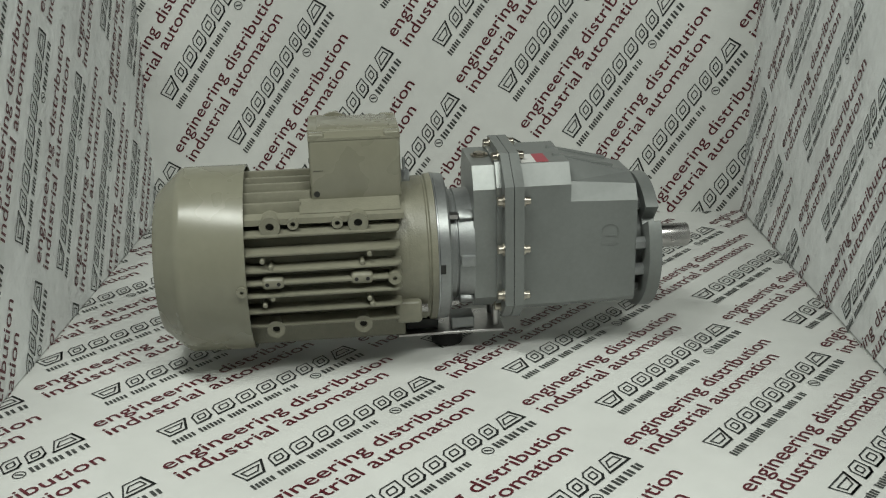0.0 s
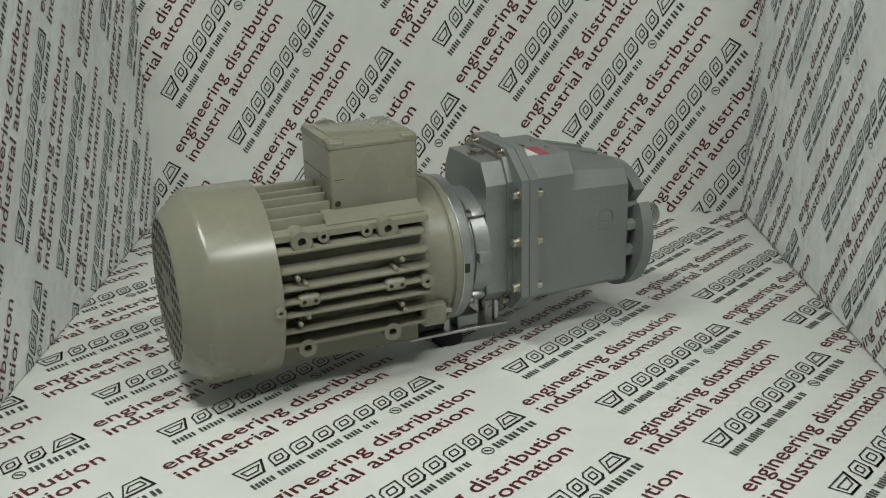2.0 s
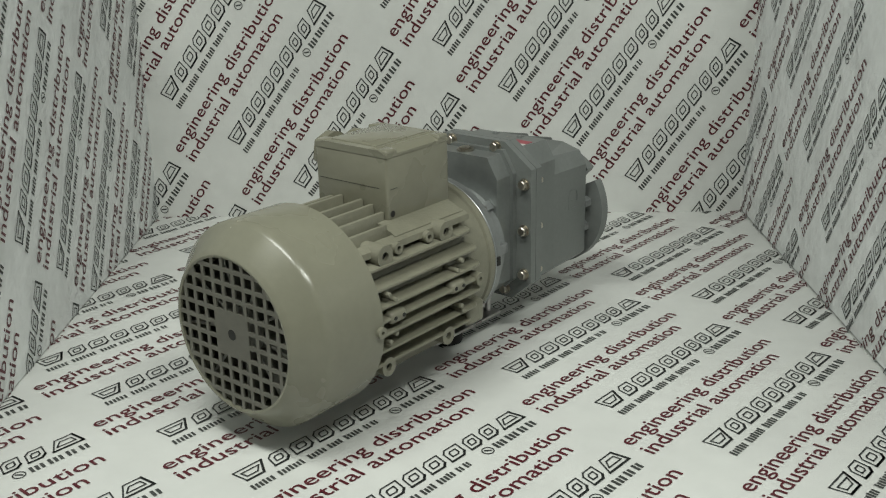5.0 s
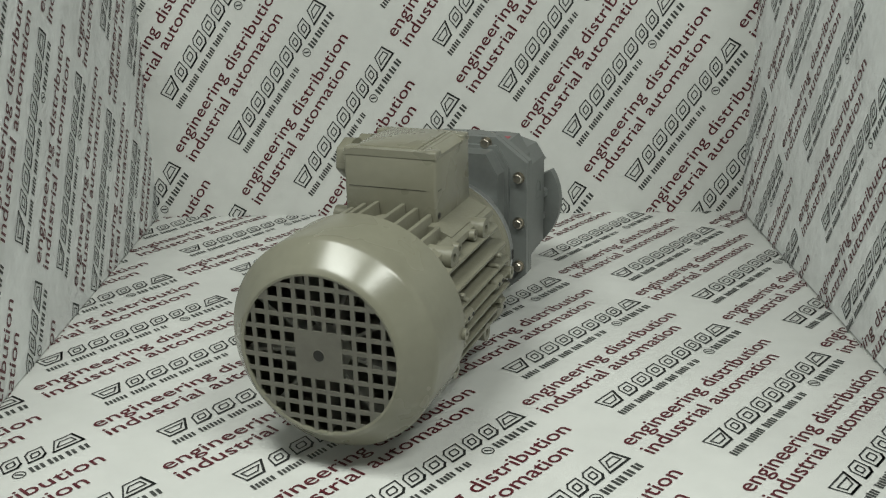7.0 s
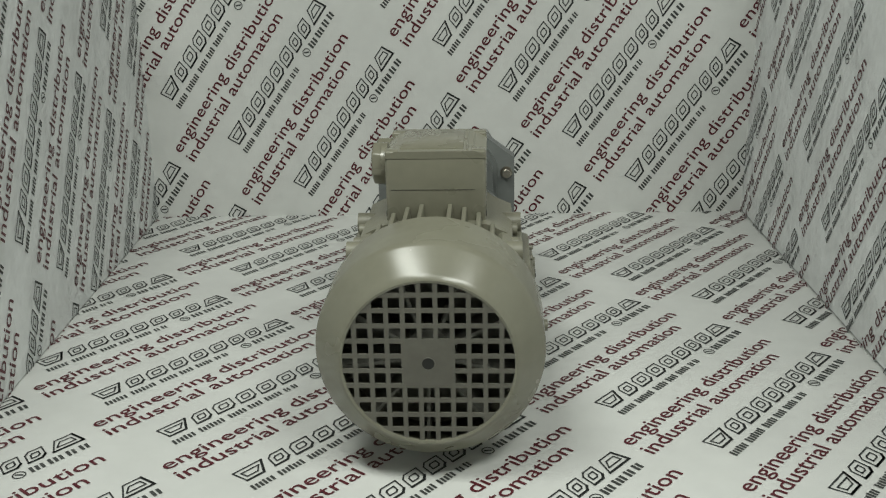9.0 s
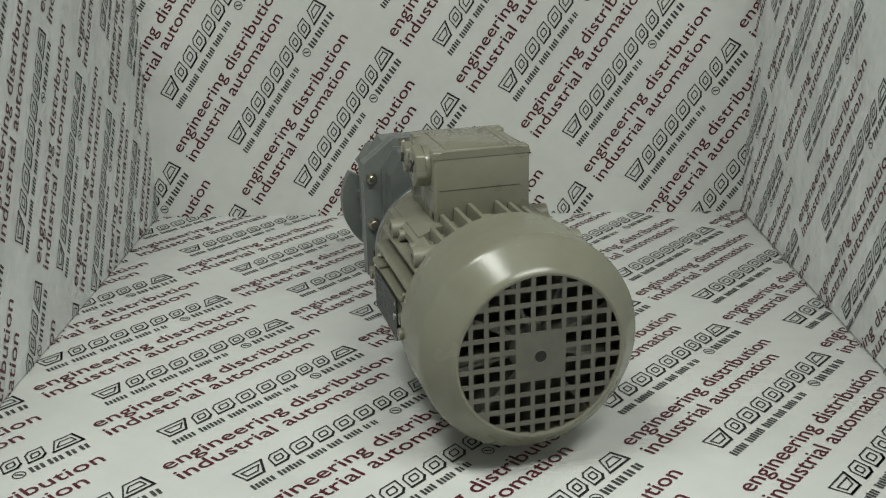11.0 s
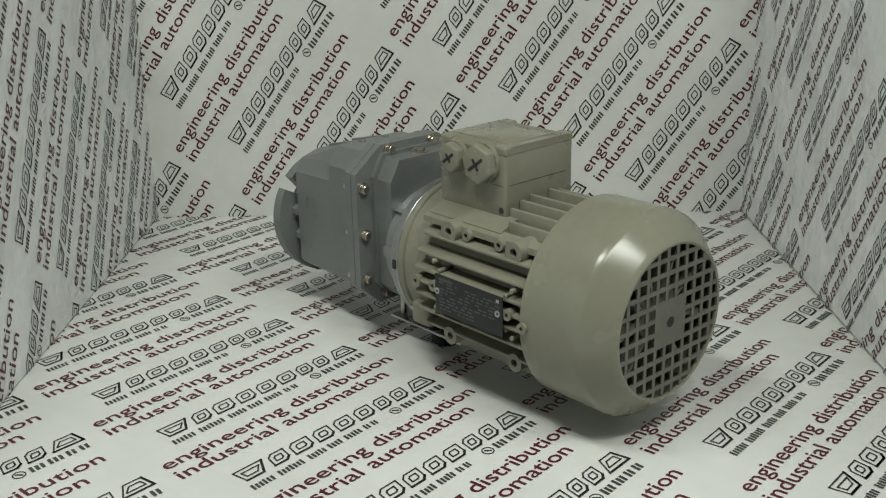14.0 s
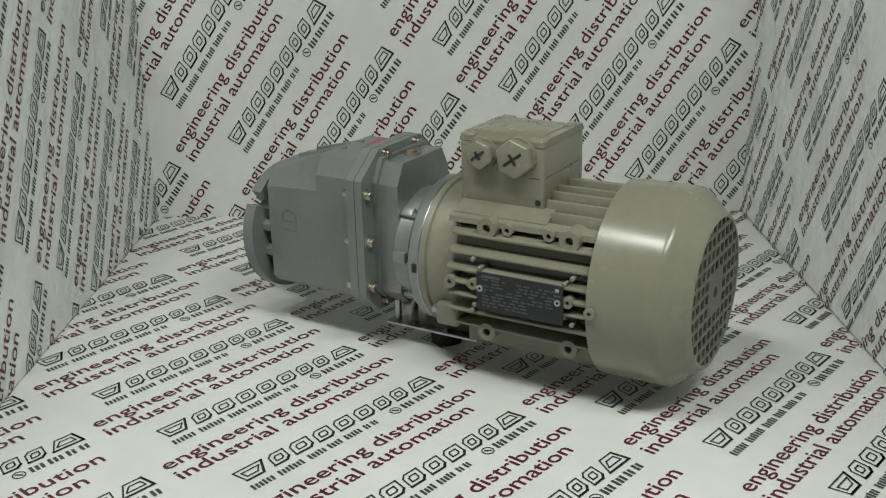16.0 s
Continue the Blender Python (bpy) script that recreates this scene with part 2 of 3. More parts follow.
def print_all():
    print_on(floor, GROUND, {-2: (-0.4903, 0.3044), -1: (-0.3104, 0.4456), 0: (-0.1373, 0.5782), 1: (0.0403, 0.7208), 2: (0.2148, 0.8570)},
             (0.0618, -0.0578), (0.1763, 0.1382), 48.61, 1.0, [outward(BACK), outward(LEFT), outward(RIGHT)], (-0.5, 0.5, 0.25, 1.25))
    print_on(wall_back, BACK, {-1: (-0.4703, -0.0347), 0: (-0.3004, 0.1361), 1: (-0.1444, 0.2878)},
             (0.0683, -0.0497), (0.1600, 0.1560), 54.75, 1.013, [outward(LEFT), outward(RIGHT), FLOOR_CUT], (-0.45, 0.45, 0.0, 0.37))
    print_on(wall_left, LEFT, {-2: (-0.3860, -0.2130), -1: (-0.2046, -0.0373), 0: (-0.0544, 0.1000), 1: (0.1293, 0.2724)},
             (0.0715, -0.0475), (0.1502, 0.1373), 53.81, 1.006, [outward(BACK), FLOOR_CUT], (-0.4, 0.34, 0.0, 0.37))
    print_on(wall_right, RIGHT, {-2: (-0.4869, -0.1267), -1: (-0.3488, 0.0046), 0: (-0.1943, 0.1707)},
             (0.0664, -0.0528), (0.1463, 0.1485), 56.53, 0.936, [outward(BACK), FLOOR_CUT], (-0.34, 0.4, 0.0, 0.37))


# ---- the room that closes the place round the booth ----
def room():
    for name, box in (("room_floor", (-2.5, 2.5, -2.0, 3.0, -0.06, -0.0062)), ("room_wall_front", (-2.5, 2.5, -2.06, -2.0, -0.0062, 2.4)),
                      ("room_wall_rear", (-2.5, 2.5, 3.0, 3.06, -0.0062, 2.4)), ("room_wall_west", (-2.56, -2.5, -2.06, 3.06, -0.0062, 2.4)),
                      ("room_wall_east", (2.5, 2.56, -2.06, 3.06, -0.0062, 2.4)), ("ceiling", (-2.56, 2.56, -2.06, 3.06, 2.4, 2.46))):
        tagged(part(name, block(bmesh.new(), *box), ROOM, None, smooth=False), "plain dull grey room surface", "room", kind="structure")


# ---- the geared motor; its shaft line runs along y at height AXIS ----
AXIS = 0.0810
motor = tagged(new("geared_motor"), "beige electric motor bolted to a silver-grey gearbox on a small plate", "geared motor")
stand = tagged(new("rotating_stand"), "short black turning spindle with a dark metal plate under the motor", "turntable")


def fan_cover():
    r = 0.0700
    shell = [(r, -0.1480), (r, -0.1925), (0.0694, -0.1955), (0.0678, -0.1978), (0.0560, -0.2105), (0.0540, -0.2130), (0.0525, -0.2138), (0.0510, -0.2135),
             (0.0510, -0.2115), (0.0530, -0.2112), (0.0548, -0.2085), (0.0660, -0.1960), (0.0678, -0.1935), (0.0682, -0.1900), (0.0682, -0.1480)]
    cover = part("fan_cover", lathe(bmesh.new(), shell, AXIS), BEIGE, motor, "smooth beige sheet-metal fan cover")
    # grille: square holes in a disc, a plain square in the middle
    pitch, hole = 0.0096, 0.0068
    cuts = []
    for k in range(-6, 7):
        cuts += [k * pitch - hole / 2, k * pitch + hole / 2]
    bm = bmesh.new()
    wide = {0: 5, 1: 5, 2: 5, 3: 4, 4: 3, 5: 2}
    for a in range(len(cuts) - 1):
        for b in range(len(cuts) - 1):
            x0, x1, z0, z1 = cuts[a], cuts[a + 1], cuts[b], cuts[b + 1]
            i, j = a // 2 - 6, b // 2 - 6
            open_cell = a % 2 == 0 and b % 2 == 0 and abs(j) in wide and abs(i) <= wide[abs(j)] and not (abs(i) <= 1 and abs(j) <= 1)
            short = (abs(j) == 5 and abs(i) == 2) or (abs(j) == 2 and abs(i) == 5)
            if max(math.hypot(x, z) for x in (x0, x1) for z in (z0, z1)) > 0.0545 and not short and not open_cell:
                if min(math.hypot(x, z) for x in (x0, x1) for z in (z0, z1)) > 0.0505:
                    continue
            if open_cell:
                if not short:
                    continue
                if abs(j) == 5:
                    z0, z1 = (z0 + hole * 0.5, z1) if j > 0 else (z0, z1 - hole * 0.5)
                else:
                    x0, x1 = (x0 + hole * 0.5, x1) if i > 0 else (x0, x1 - hole * 0.5)
            block(bm, x0, x1, -0.2132, -0.2120, z0, z1)
    bmesh.ops.remove_doubles(bm, verts=bm.verts, dist=0.00002)
    seen = {}
    for f in bm.faces[:]:
        key = tuple(round(q, 5) for q in f.calc_center_median())
        seen.setdefault(key, []).append(f)
    bmesh.ops.delete(bm, geom=[f for fs in seen.values() if len(fs) > 1 for f in fs], context="FACES")
    # trim the lattice to the round opening
    bmesh.ops.translate(bm, verts=bm.verts, vec=(0, 0, AXIS))
    for v in bm.verts:
        d = math.hypot(v.co.x, v.co.z - AXIS)
        if d > 0.0528:
            v.co.x *= 0.0528 / d
            v.co.z = AXIS + (v.co.z - AXIS) * 0.0528 / d
    part("grille", bm, GRILLE, cover, "darker beige grille of square holes", smooth=False)
    hub = part("hub_dimple", lathe(bmesh.new(), [(0.0042, -0.2131), (0.0040, -0.2134), (0.0037, -0.2134), (0.0034, -0.2131)], AXIS, sides=32), GRILLE, cover, "round dimple in the grille")
    # near-black disc paints the shade in the shallow dimple
    part("dimple_shade", rod(bmesh.new(), (0, -0.21315, AXIS), "y", 0.0036, 0.0005, 24), HOLE, hub)
    # the fan behind it
    bm = bmesh.new()
    rod(bm, (0, -0.190, AXIS), "y", 0.016, 0.022, 24)
    rod(bm, (0, -0.176, AXIS), "y", 0.058, 0.003, 48)
    fan = part("fan", bm, FAN, motor, "dim grey plastic fan behind the grille")
    blade = None
    for k in range(9):
        m = Matrix.Translation((0, -0.190, AXIS)) @ Matrix.Rotation(radians(40 * k + 12), 4, "Y")
        if blade is None:
            blade = part("fan_blade", block(bmesh.new(), 0.015, 0.057, -0.013, 0.013, -0.001, 0.001), FAN, fan, smooth=False)
            blade.matrix_basis = m
        else:
            share(blade, m)
    screw = part("cover_screw", tube(bmesh.new(), (0.0695, -0.1515, AXIS - 0.002), "x", 0.0038, 0.0014, 0.0060, 16), BEIGE_CAST, cover)
    share(screw, Matrix.Rotation(radians(180), 4, "Z") @ Matrix.Translation((0, 0.303, 0)), cover)


def housing():
    bm = bmesh.new()
    rod(bm, (0, -0.0915, AXIS), "y", 0.0548, 0.119, 64)
    body = part("stator_housing", bm, BEIGE_CAST, motor, "beige cast housing with cooling fins")
    tip = 0.0668
    for z in (0.1145, 0.1025, 0.0912, 0.0820, 0.0725, 0.0595, 0.0465):
        x = math.sqrt(tip ** 2 - (z - AXIS) ** 2)
        bm = block(bmesh.new(), 0.035, x, -0.158, -0.0380, z - 0.0036, z + 0.0036)
        for v in bm.verts:
            if v.co.x > 0.05:
                v.co.z = z + (v.co.z - z) * 0.34
        corner = [e for e in bm.edges if all(v.co.x > 0.05 and v.co.y > -0.05 for v in e.verts)]
        bmesh.ops.bevel(bm, geom=corner, offset=0.006, segments=4, affect="EDGES", profile=0.5)
        fin = part("cooling_fin", bevelled(bm, 0.0011, 2), BEIGE_CAST, motor)
        share(fin, pose(0, 0, 0) @ Matrix.Diagonal((-1, 1, 1, 1)))
    arc = [(0.0562 * math.cos(radians(a)), AXIS + 0.0562 * math.sin(radians(a))) for a in range(44, 137, 4)]
    part("fin_floor", prism(bmesh.new(), arc, -0.158, -0.1060), BEIGE_CAST, body)
    for x in (0.0095, 0.0190, 0.0285, 0.0375):
        z = AXIS + math.sqrt(0.0645 ** 2 - x ** 2)
        bm = block(bmesh.new(), x - 0.0025, x + 0.0025, -0.158, -0.1075 if x > 0.03 else -0.1000, 0.115, z)
        for v in bm.verts:
            if v.co.z > 0.12:
                v.co.x = x + (v.co.x - x) * 0.62
        fin = part("cooling_fin", bevelled(bm, 0.0008, 2), BEIGE_CAST, motor)
        share(fin, Matrix.Diagonal((-1, 1, 1, 1)))
    for x in (0.0, 0.012, 0.024):
        z = AXIS - math.sqrt(tip ** 2 - x ** 2)
        fin = part("cooling_fin", bevelled(block(bmesh.new(), x - 0.0013, x + 0.0013, -0.158, -0.0345, z, 0.042), 0.0008, 1), BEIGE_CAST, motor)
        if x:
            share(fin, Matrix.Diagonal((-1, 1, 1, 1)))
    # deck under the terminal box and the shoulder ledges with the bosses
    deck = [(-0.0335, 0.1330), (-0.0470, 0.1271), (-0.0470, 0.1200), (-0.034, 0.110), (0.034, 0.110), (0.0470, 0.1200), (0.0470, 0.1271), (0.0335, 0.1330)]
    part("deck", bevelled(prism(bmesh.new(), deck, -0.1085, -0.0365), 0.0034, 4), BEIGE_CAST, motor)
    for s in (1, -1):
        ledge = [(s * 0.0440, 0.1275), (s * 0.0506, 0.1248), (s * 0.0512, 0.1207), (s * 0.030, 0.1170)]
        part("cooling_fin", bevelled(prism(bmesh.new(), ledge, -0.158, -0.0345), 0.0012, 2), BEIGE_CAST, motor)
        for y, z, r, b in ((-0.1297, 0.1210, 0.0073, 0.0030), (-0.1135, 0.1215, 0.0040, 0.0018), (-0.0822, 0.1208, 0.0040, 0.0018), (-0.0675, 0.1210, 0.0073, 0.0030),
                           (-0.1305, 0.0432, 0.0066, 0.0028), (-0.0672, 0.0432, 0.0066, 0.0028)):
            n = 0.057 if r > 0.005 else 0.0545
            boss = part("boss", tube(bmesh.new(), (s * (n - 0.010), y, z), "x", r, b, 0.020), BEIGE_CAST, motor, "round cast boss with a threaded hole")
            part("bore", rod(bmesh.new(), (s * (n - 0.008), y, z), "x", b * 1.02, 0.010, 16), HOLE, boss)
        for y, z in ((-0.1362, 0.0985), (-0.1306, 0.0935), (-0.0608, 0.1000), (-0.0660, 0.0940), (-0.0620, 0.0664), (-0.0602, 0.0619), (-0.1305, 0.0700), (-0.1364, 0.0655)):
            part("stub", bevelled(rod(bmesh.new(), (s * 0.058, y, z), "x", 0.0019, 0.016, 10), 0.0006, 1), BEIGE_CAST, motor)
        for y, z in (((-0.1297, 0.0820), (-0.0668, 0.0825)) if s > 0 else ()):
            bm = bevelled(block(bmesh.new(), s * 0.058, s * 0.0675, y - 0.008, y + 0.008, z - 0.0042, z + 0.0042), 0.0030, 3)
            lug = part("lug", bm, BEIGE_CAST, motor)
            for d in (-0.004, 0.004):
                part("bore", rod(bmesh.new(), (s * 0.0676, y + d, z), "x", 0.0014, 0.0006, 12), HOLE, lug)
        if s < 0:
            for y, z in ((-0.0618, 0.0825), (-0.1340, 0.0820)):
                lug = part("lug", tube(bmesh.new(), (-0.0625, y, z), "x", 0.0040, 0.0015, 0.0110, 18), BEIGE_CAST, motor)
                part("bore", rod(bmesh.new(), (-0.0640, y, z), "x", 0.0015, 0.006, 12), HOLE, lug)
            part("lug_bar", block(bmesh.new(), -0.0655, -0.0600, -0.0590, -0.0470, 0.0805, 0.0838), BEIGE_CAST, motor)
            part("lug_bar", block(bmesh.new(), -0.0655, -0.0600, -0.1480, -0.1365, 0.0803, 0.0833), BEIGE_CAST, motor)
        lug = part("lug", tube(bmesh.new(), (s * 0.062, -0.0435, 0.0815), "x", 0.0046, 0.0017, 0.012, 18), BEIGE_CAST, motor)
        part("bore", rod(bmesh.new(), (s * 0.063, -0.0435, 0.0815), "x", 0.0017, 0.006, 12), HOLE, lug)


def end_shield():
    prof = [(0.020, -0.0420), (0.0530, -0.0420), (0.0545, -0.0385), (0.0550, -0.0260), (0.0556, -0.0180), (0.0545, -0.0170), (0.0545, -0.0160), (0.0562, -0.0150), (0.0568, -0.0106), (0.020, -0.0106)]
    shield = part("end_shield", lathe(bmesh.new(), prof, AXIS), BEIGE_CAST, motor, "beige cast end shield")
    for s in (1, -1):
        bm = bevelled(block(bmesh.new(), s * 0.030, s * 0.0560, -0.0430, -0.0235, 0.0405, 0.0580), 0.0032, 4)
        part("foot_lug", bm, BEIGE_CAST, shield)
        part("foot_lug_bolt", rod(bmesh.new(), (s * 0.0500, -0.0215, 0.0500), "y", 0.0032, 0.005, 6), STEEL, shield, "bright bolt head")
        part("drain_slot", block(bmesh.new(), s * 0.0550, s * 0.0577, -0.0095, -0.0056, 0.0785, 0.0850), HOLE, shield)
    edge = [(0.020, -0.0104), (0.0570, -0.0104), (0.0572, -0.0101), (0.0572, -0.0095), (0.020, -0.0092)]
    part("machined_edge", lathe(bmesh.new(), edge, AXIS), METAL, motor, "thin bright machined edge")
    ring = [(0.020, -0.0091), (0.0566, -0.0091), (0.0566, -0.0080), (0.0560, -0.0020), (0.0548, -0.0006), (0.0530, -0.0002), (0.020, -0.0002)]
    part("flange_ring", lathe(bmesh.new(), ring, AXIS), DULL, motor, "dull grey flange ring")
    neck = [(0.020, 0.0008), (0.0432, 0.0008), (0.0436, 0.0045), (0.0420, 0.0052), (0.0420, 0.0060), (0.0436, 0.0066), (0.0445, 0.0182), (0.020, 0.0182)]
    neck_ob = part("adapter_neck", lathe(bmesh.new(), neck, AXIS), DULL, motor, "silver-grey adapter neck")
    pad = bevelled(block(bmesh.new(), 0.040, 0.0478, 0.0068, 0.0180, AXIS - 0.0042, AXIS + 0.0042), 0.0014, 2)
    for v in pad.verts:
        v.co.z -= AXIS
    pad_ob = part("neck_pad", pad, DULL, neck_ob)
    first = True
    for a in (3, 47, 133, 177, -47, -133):
        m = Matrix.Translation((0, 0, AXIS)) @ Matrix.Rotation(radians(-a), 4, "Y")
        if first:
            pad_ob.matrix_basis, first = m, False
        else:
            share(pad_ob, m)
    for a in (45, 135, 225, 315):
        part("adapter_bolt", rod(bmesh.new(), (0.0480 * math.cos(radians(a)), 0.0030, AXIS + 0.0480 * math.sin(radians(a))), "y", 0.0032, 0.0060, 6), STEEL, neck_ob)


def terminal_box():
    bm = bevelled(block(bmesh.new(), -0.0335, 0.0335, -0.0998, -0.0343, 0.1310, 0.1768), 0.0024, 3)
    box = part("terminal_box", bm, BOX_PAINT, motor, "square beige terminal box")
    part("seam", block(bmesh.new(), -0.0300, 0.0260, -0.1000, -0.0990, 0.1542, 0.15445), HOLE, box, smooth=False)
    part("seam", block(bmesh.new(), -0.0337, -0.0330, -0.0970, -0.0880, 0.1538, 0.1541), HOLE, box, smooth=False)
    part("seam", block(bmesh.new(), 0.0330, 0.0337, -0.0970, -0.0900, 0.1538, 0.1541), HOLE, box, smooth=False)
    # lid: a low roof whose long edges fall away between four flush corner pads
    bm = bmesh.new()
    roof = [(-0.0336, 0.1757), (0.0336, 0.1757), (0.0336, 0.1776), (0.0268, 0.1806), (-0.0268, 0.1806), (-0.0336, 0.1776)]
    prism(bm, roof, -0.0999, -0.0342)
    lid = part("lid", bevelled(bm, 0.0011, 3, 15), BOX_PAINT, box, "beige lid with sloping edges and corner pads")
    part("lid_panel", bevelled(block(bmesh.new(), -0.0240, 0.0185, -0.0935, -0.0405, 0.1796, 0.1815), 0.0009, 2), BOX_PAINT, lid)
    part("lid_rib", bevelled(block(bmesh.new(), 0.0204, 0.0218, -0.0965, -0.0375, 0.1796, 0.1813), 0.0005, 1), BOX_PAINT, lid)
    part("lid_rib", bevelled(block(bmesh.new(), 0.0246, 0.0260, -0.0890, -0.0450, 0.1796, 0.1811), 0.0005, 1), BOX_PAINT, lid)
    for x in (-0.0286, 0.0286):
        for y in (-0.0940, -0.0401):
            part("lid_corner", bevelled(block(bmesh.new(), x - 0.0049, x + 0.0049, y - 0.0057, y + 0.0057, 0.1760, 0.1809), 0.0016, 3), BOX_PAINT, lid)
    for s in (1, -1):
        part("box_hole", rod(bmesh.new(), (s * 0.0332, -0.0955, 0.1368), "x", 0.0022, 0.0012, 16), HOLE, box, "small dark hole")
    for y, r in ((-0.0535, 0.0112), (-0.0805, 0.0145)):
        plug = part("plug", bevelled(rod(bmesh.new(), (-0.0385, y, 0.1680), "x", r, 0.0095, 6, turn=20), 0.0018, 3), BOX_PAINT, box, "beige hexagonal blanking plug with crossed slot")
        part("plug_collar", rod(bmesh.new(), (-0.0348, y, 0.1680), "x", r * 0.98, 0.0040, 32), BOX_PAINT, plug)
        for tilt in (35, -55):
            bm = block(bmesh.new(), -0.0006, 0.0006, -r * (0.56 if tilt > 0 else 0.30), r * (0.56 if tilt > 0 else 0.30), -0.0009, 0.0009)
            bmesh.ops.transform(bm, matrix=Matrix.Translation((-0.0432, y, 0.1680)) @ Matrix.Rotation(radians(-tilt), 4, "X"), verts=bm.verts)
            part("slot", bm, HOLE, plug)
    clip = part("earth_clip", bevelled(block(bmesh.new(), 0.000, 0.006, -0.0338, -0.0262, 0.1320, 0.1440), 0.0012, 2), METAL, motor, "small bright metal clip behind the box")
    part("clip_tongue", bevelled(block(bmesh.new(), 0.001, 0.004, -0.0312, -0.0290, 0.1430, 0.1535), 0.0006, 1), METAL, clip)


def hex_bolt(x, y, z, parent, axis="y", r=0.0038, mat=None):
    bolt = part("bolt", bevelled(rod(bmesh.new(), (x, y, z), axis, r, 0.0048, 6, turn=30 * ((abs(x) * 1e4) % 3)), 0.0005, 1), mat or ZINC, parent, "yellow zinc-plated bolt")
    d = Vector((0, -0.0021, 0)) if axis == "y" and y < 0.045 else Vector((0, 0.0021, 0))
    part("washer", rod(bmesh.new(), Vector((x, y, z)) - d, axis, r * 1.25, 0.0010, 20), mat or ZINC, bolt)
    return bolt


def gearbox():
    def octagon(w, top, bottom, ch_x, ch_z, low_x=None, low_z=None):
        lx, lz = low_x or ch_x, low_z or ch_z
        return [(-w, bottom + lz), (-w + lx, bottom), (w - lx, bottom), (w, bottom + lz), (w, top - ch_z), (w - ch_x, top), (-w + ch_x, top), (-w, top - ch_z)]

    front = part("gearbox_front", bevelled(prism(bmesh.new(), octagon(0.0372, 0.1508, 0.0400, 0.0092, 0.0162, 0.010, 0.010), 0.0178, 0.0385), 0.0030, 6, 20), FRONT_CAST, motor, "silver-grey front casting with cut corners", sharp=7)
    part("casting_fillet", bevelled(prism(bmesh.new(), octagon(0.0402, 0.1535, 0.0385, 0.0100, 0.0170, 0.012, 0.012), 0.0345, 0.0386), 0.0020, 4, 20), FRONT_CAST, front, sharp=7)
    flange_a = part("front_flange", bevelled(prism(bmesh.new(), octagon(0.0543, 0.1594, 0.0330, 0.0250, 0.0190, 0.018, 0.016), 0.0385, 0.0449), 0.0017, 4), GREY_CAST, motor, "silver-grey bolted flange", sharp=7)
    part("gasket", prism(bmesh.new(), octagon(0.0536, 0.1587, 0.0337, 0.0250, 0.0190, 0.018, 0.016), 0.0446, 0.0457), DARK, motor, "thin dark gasket")
    flange_b = part("rear_flange", bevelled(prism(bmesh.new(), octagon(0.0543, 0.1594, 0.0330, 0.0250, 0.0190, 0.018, 0.016), 0.0454, 0.0525), 0.0017, 4), GREY_CAST, motor, "silver-grey bolted flange", sharp=7)
    rear = part("gear_housing", bevelled(prism(bmesh.new(), octagon(0.0416, 0.1517, 0.0400, 0.0090, 0.0150, 0.004, 0.004), 0.0520, 0.0895), 0.0014, 4, 20), GREY_CAST, motor, "silver-grey gear housing", sharp=7)
    # tapering rear half
    bm = bmesh.new()
    o0 = [(-0.0412, 0.044), (-0.037, 0.0402), (0.037, 0.0402), (0.0412, 0.044), (0.0412, 0.1235), (0.0332, 0.1368), (0.0160, 0.1505), (-0.0160, 0.1505), (-0.0332, 0.1368), (-0.0412, 0.1235)]
    o1 = [(-0.0396, 0.045), (-0.036, 0.0408), (0.036, 0.0408), (0.0396, 0.045), (0.0396, 0.1215), (0.0326, 0.1325), (0.0160, 0.1375), (-0.0160, 0.1375), (-0.0326, 0.1325), (-0.0396, 0.1215)]
    r0, r1 = [bm.verts.new((x, 0.0890, z)) for x, z in o0], [bm.verts.new((x, 0.1405, z)) for x, z in o1]
    bm.faces.new(r0)
    bm.faces.new(r1[::-1])
    for k in range(10):
        bm.faces.new((r0[k], r1[k], r1[(k + 1) % 10], r0[(k + 1) % 10]))
    part("gear_housing_rear", bevelled(bm, 0.0013, 4, 12), GREY_CAST, motor, "silver-grey tapering housing", sharp=7)
    for x in (-0.012, 0.012):
        bm = block(bmesh.new(), x - 0.002, x + 0.002, 0.080, 0.128, -0.003, 0.003)
        bmesh.ops.transform(bm, matrix=Matrix.Translation((0, 0, 0.1455)) @ Matrix.Translation((0, 0.104, 0)) @ Matrix.Rotation(radians(-13), 4, "X") @ Matrix.Translation((0, -0.104, 0)), verts=bm.verts)
        part("stiffening_rib", bevelled(bm, 0.0010, 2), GREY_CAST, motor)
    # cast badge: a plain raised arch on the side, with a short bar across it
    for s in (1, -1):
        arch = [(0.1065, 0.0880), (0.1065, 0.0985)] + [(0.1130 - 0.0065 * math.cos(k * math.pi / 8), 0.0985 + 0.0055 * math.sin(k * math.pi / 8)) for k in range(1, 8)] + [(0.1195, 0.0985), (0.1195, 0.0935)]
        for n, line in enumerate((arch, [(0.1065, 0.0880), (0.1195, 0.0880)], [(0.1100, 0.0950), (0.1160, 0.0950)])):
            bm = bmesh.new()
            for quad in band(line, 0.0008):
                low = [bm.verts.new((s * 0.0395, y + 0.0070, z)) for y, z in quad]
                high = [bm.verts.new((s * 0.04065, y + 0.0070, z)) for y, z in quad]
                for k in range(4):
                    bm.faces.new((low[k], low[(k + 1) % 4], high[(k + 1) % 4], high[k]))
                bm.faces.new(high)
            bmesh.ops.recalc_face_normals(bm, faces=bm.faces)
            part("cast_badge", bm, GREY_CAST, rear, "raised cast mark", smooth=False)
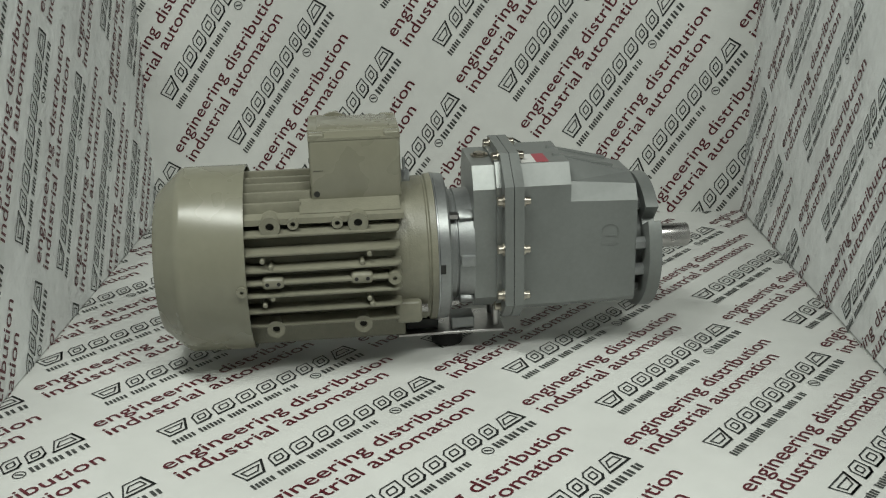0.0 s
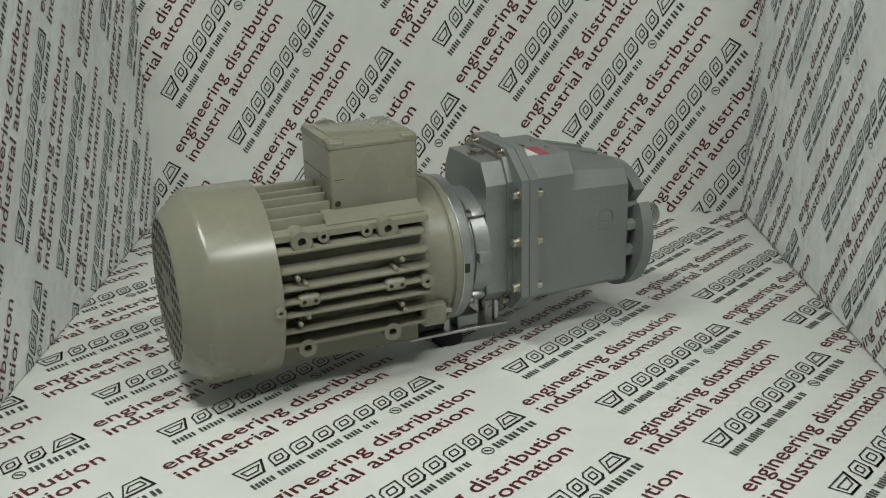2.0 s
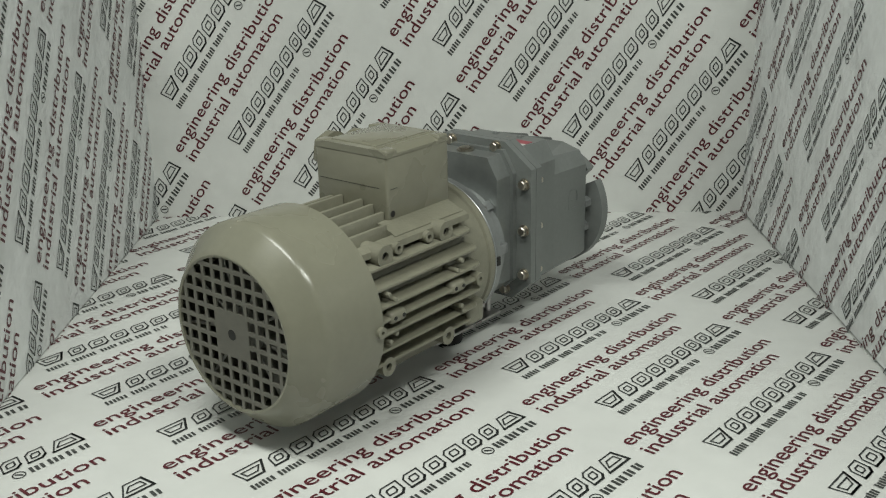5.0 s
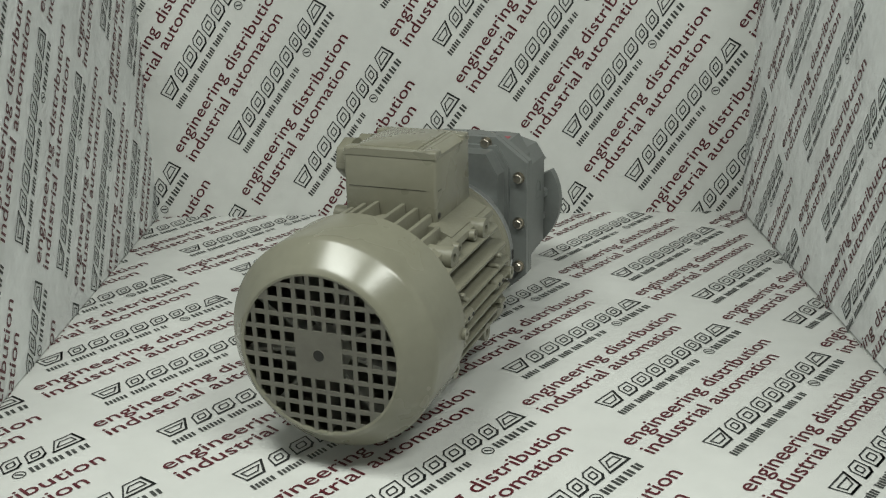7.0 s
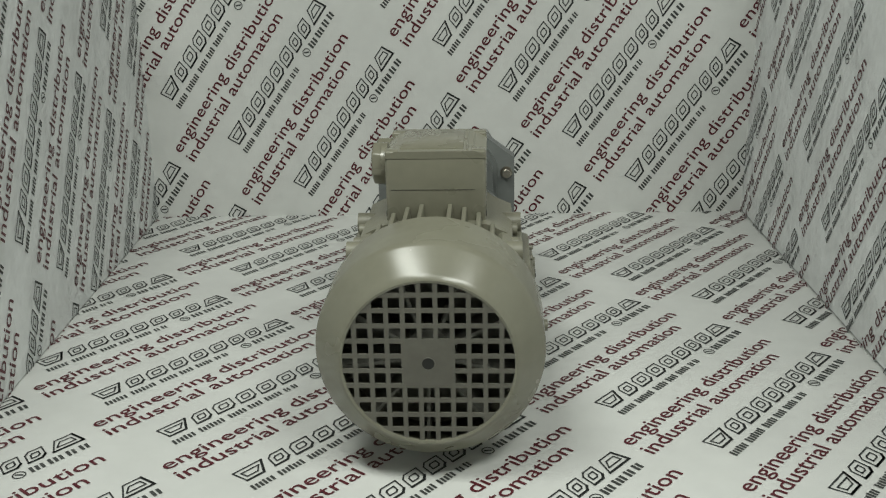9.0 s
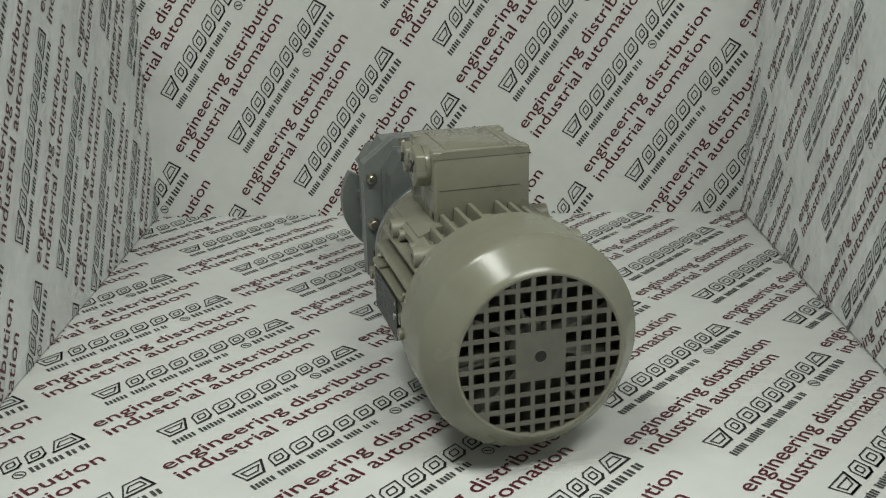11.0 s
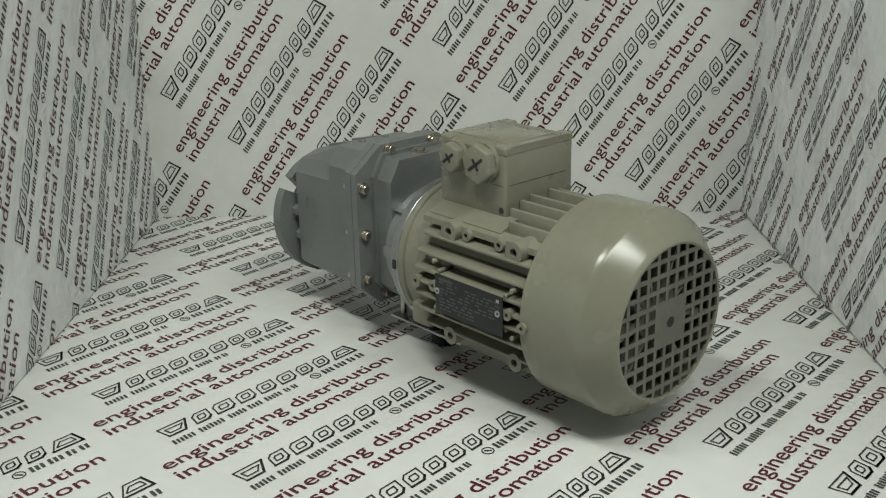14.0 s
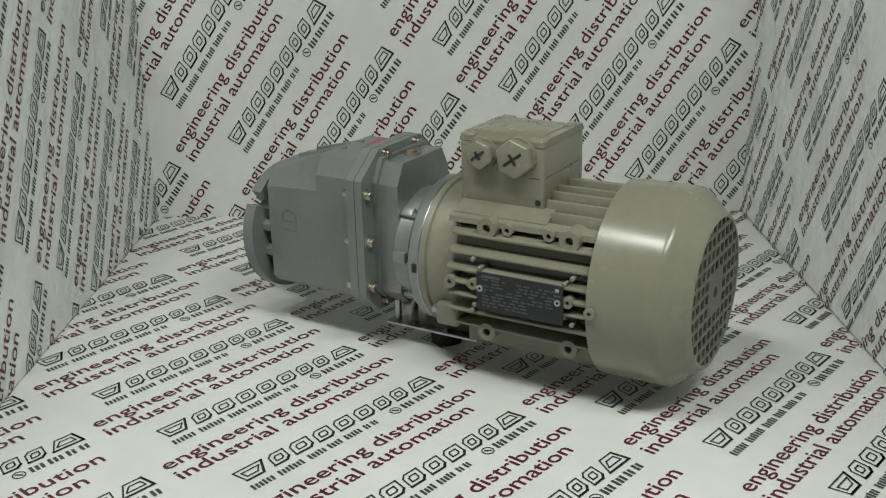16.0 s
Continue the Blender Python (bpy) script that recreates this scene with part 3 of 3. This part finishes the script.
    for s in (1, -1):
        for z in (0.1285, 0.0915, 0.0555):
            hex_bolt(s * 0.0480, 0.0360, z, flange_a)
            hex_bolt(s * 0.0500, 0.0552, z, flange_b, r=0.0032)
        hex_bolt(s * 0.0215, 0.0360, 0.1548, flange_a)
        hex_bolt(s * 0.0215, 0.0552, 0.1556, flange_b, r=0.0032)
        hex_bolt(s * 0.0300, 0.0360, 0.0400, flange_a)
    eye = part("filler_plug", rod(bmesh.new(), (0.0, 0.0275, 0.1520), "z", 0.0046, 0.0036, 6), ZINC, front, "yellow zinc filler plug")
    part("filler_ring", tube(bmesh.new(), (0.0, 0.0275, 0.1513), "z", 0.0066, 0.0046, 0.0020, 24), ZINC, eye)
    # sticker on top
    part("label_white", block(bmesh.new(), 0.0060, 0.0300, 0.0545, 0.0655, 0.1515, 0.1520), WHITE_LABEL, rear, "white sticker")
    part("label_red", block(bmesh.new(), 0.0060, 0.0300, 0.0655, 0.0750, 0.1515, 0.1520), RED_LABEL, rear, "red sticker")


def output_side():
    z = 0.0785
    neck = [(0.012, 0.1390), (0.0340, 0.1390), (0.0330, 0.1415), (0.0315, 0.1440), (0.0315, 0.1485), (0.012, 0.1485)]
    collar = part("output_neck", lathe(bmesh.new(), neck, z), GREY_CAST, motor)
    for a in (12, -22, -58, 62, 118, 168, 202, 238):
        x, zz = 0.0372 * math.cos(radians(a)), z + 0.0372 * math.sin(radians(a))
        part("output_bolt", rod(bmesh.new(), (x, 0.1442, zz), "y", 0.0052, 0.0080, 6), DULL, collar, "dull grey hexagon bolt")
    # round flange with two cut-outs in its rim
    outline, r = [], 0.0530
    for k in range(180):
        a = k * 2.0
        d = min(abs(a - q) for q in (38, 142))
        rr = r if d > 4 else r - 0.016
        outline.append((rr * math.cos(radians(a)) - 0.0012, z - 0.0008 + rr * math.sin(radians(a))))
    part("output_flange", bevelled(prism(bmesh.new(), outline, 0.1478, 0.1575), 0.0012, 2, 50), GREY_CAST, motor, "round grey output flange with notched rim")
    part("output_shaft", bevelled(rod(bmesh.new(), (0, 0.1745, z + 0.0002), "y", 0.0093, 0.0380, 32), 0.0010, 2), STEEL, motor, "bright ground steel output shaft")


def nameplate():
    plate = part("nameplate", bevelled(block(bmesh.new(), -0.0690, -0.0680, -0.1315, -0.0660, 0.0655, 0.0938), 0.0003, 1), PLATE, motor, "black rating plate with faint lettering")
    rng = random.Random(5)
    part("plate_heading", block(bmesh.new(), -0.0692, -0.0689, -0.0840, -0.0700, 0.0898, 0.0916), PLATE_INK, plate, smooth=False)
    for k in range(9):
        z, y = 0.0885 - k * 0.0024, -0.0705
        end = -0.1250 if k < 6 else -0.1020
        while y > end:
            w = rng.uniform(0.0018, 0.0060)
            if rng.random() < 0.85:
                part("plate_line", block(bmesh.new(), -0.0692, -0.0689, y - w, y, z - 0.0005, z + 0.0005), PLATE_INK, plate, smooth=False)
            y -= w + rng.uniform(0.0010, 0.0030)
    part("plate_mark", block(bmesh.new(), -0.0692, -0.0689, -0.1286, -0.1258, 0.0890, 0.0912), METAL, plate, smooth=False)
    for y, z in ((-0.0688, 0.0815), (-0.1276, 0.0815)):
        rivet = part("plate_rivet", tube(bmesh.new(), (-0.0693, y, z), "x", 0.0023, 0.0011, 0.0014, 16), METAL, plate, "bright rivet")
        part("rivet_core", rod(bmesh.new(), (-0.0691, y, z), "x", 0.0012, 0.0008, 12), HOLE, rivet)


def rotating_stand():
    part("spindle", bevelled(rod(bmesh.new(), (0, 0, 0.0075), "z", 0.0125, 0.0150, 32), 0.0015, 2), RUBBER, stand, "short black rubber spindle")
    part("plate", bevelled(block(bmesh.new(), -0.022, 0.022, -0.0400, 0.0430, 0.0150, 0.0172), 0.0004, 1), STEEL, stand, "thin dark metal plate")
    for x in (-0.013, 0.013):
        part("rest", rod(bmesh.new(), (x, 0.0370, 0.0254), "z", 0.0028, 0.0168, 12), STEEL, stand, "steel levelling screw")
    part("rest", bevelled(block(bmesh.new(), 0.0, 0.017, 0.0020, 0.0200, 0.0172, 0.0270), 0.0008, 1), DULL, stand)
    part("rest", bevelled(block(bmesh.new(), -0.014, 0.014, -0.0330, -0.0080, 0.0172, 0.0262), 0.0008, 1), DARK, stand)


fan_cover()
housing()
end_shield()
terminal_box()
gearbox()
output_side()
nameplate()
rotating_stand()
room()
print_all()


def motions():
    """The motor and its stand turn together, a little under nine degrees a second."""
    turns = [-80.91, -72.18, -63.35, -54.44, -45.46, -36.42, -27.34, -18.24, -9.13, -0.04, 9.04, 18.07, 27.05, 35.95, 44.77, 53.48, 62.08]
    for thing in (motor, stand):
        walk(thing, [(float(t), pose(0.0016, 0.7777, 0, 0, 0, a - 3.13)) for t, a in enumerate(turns)])


motions()
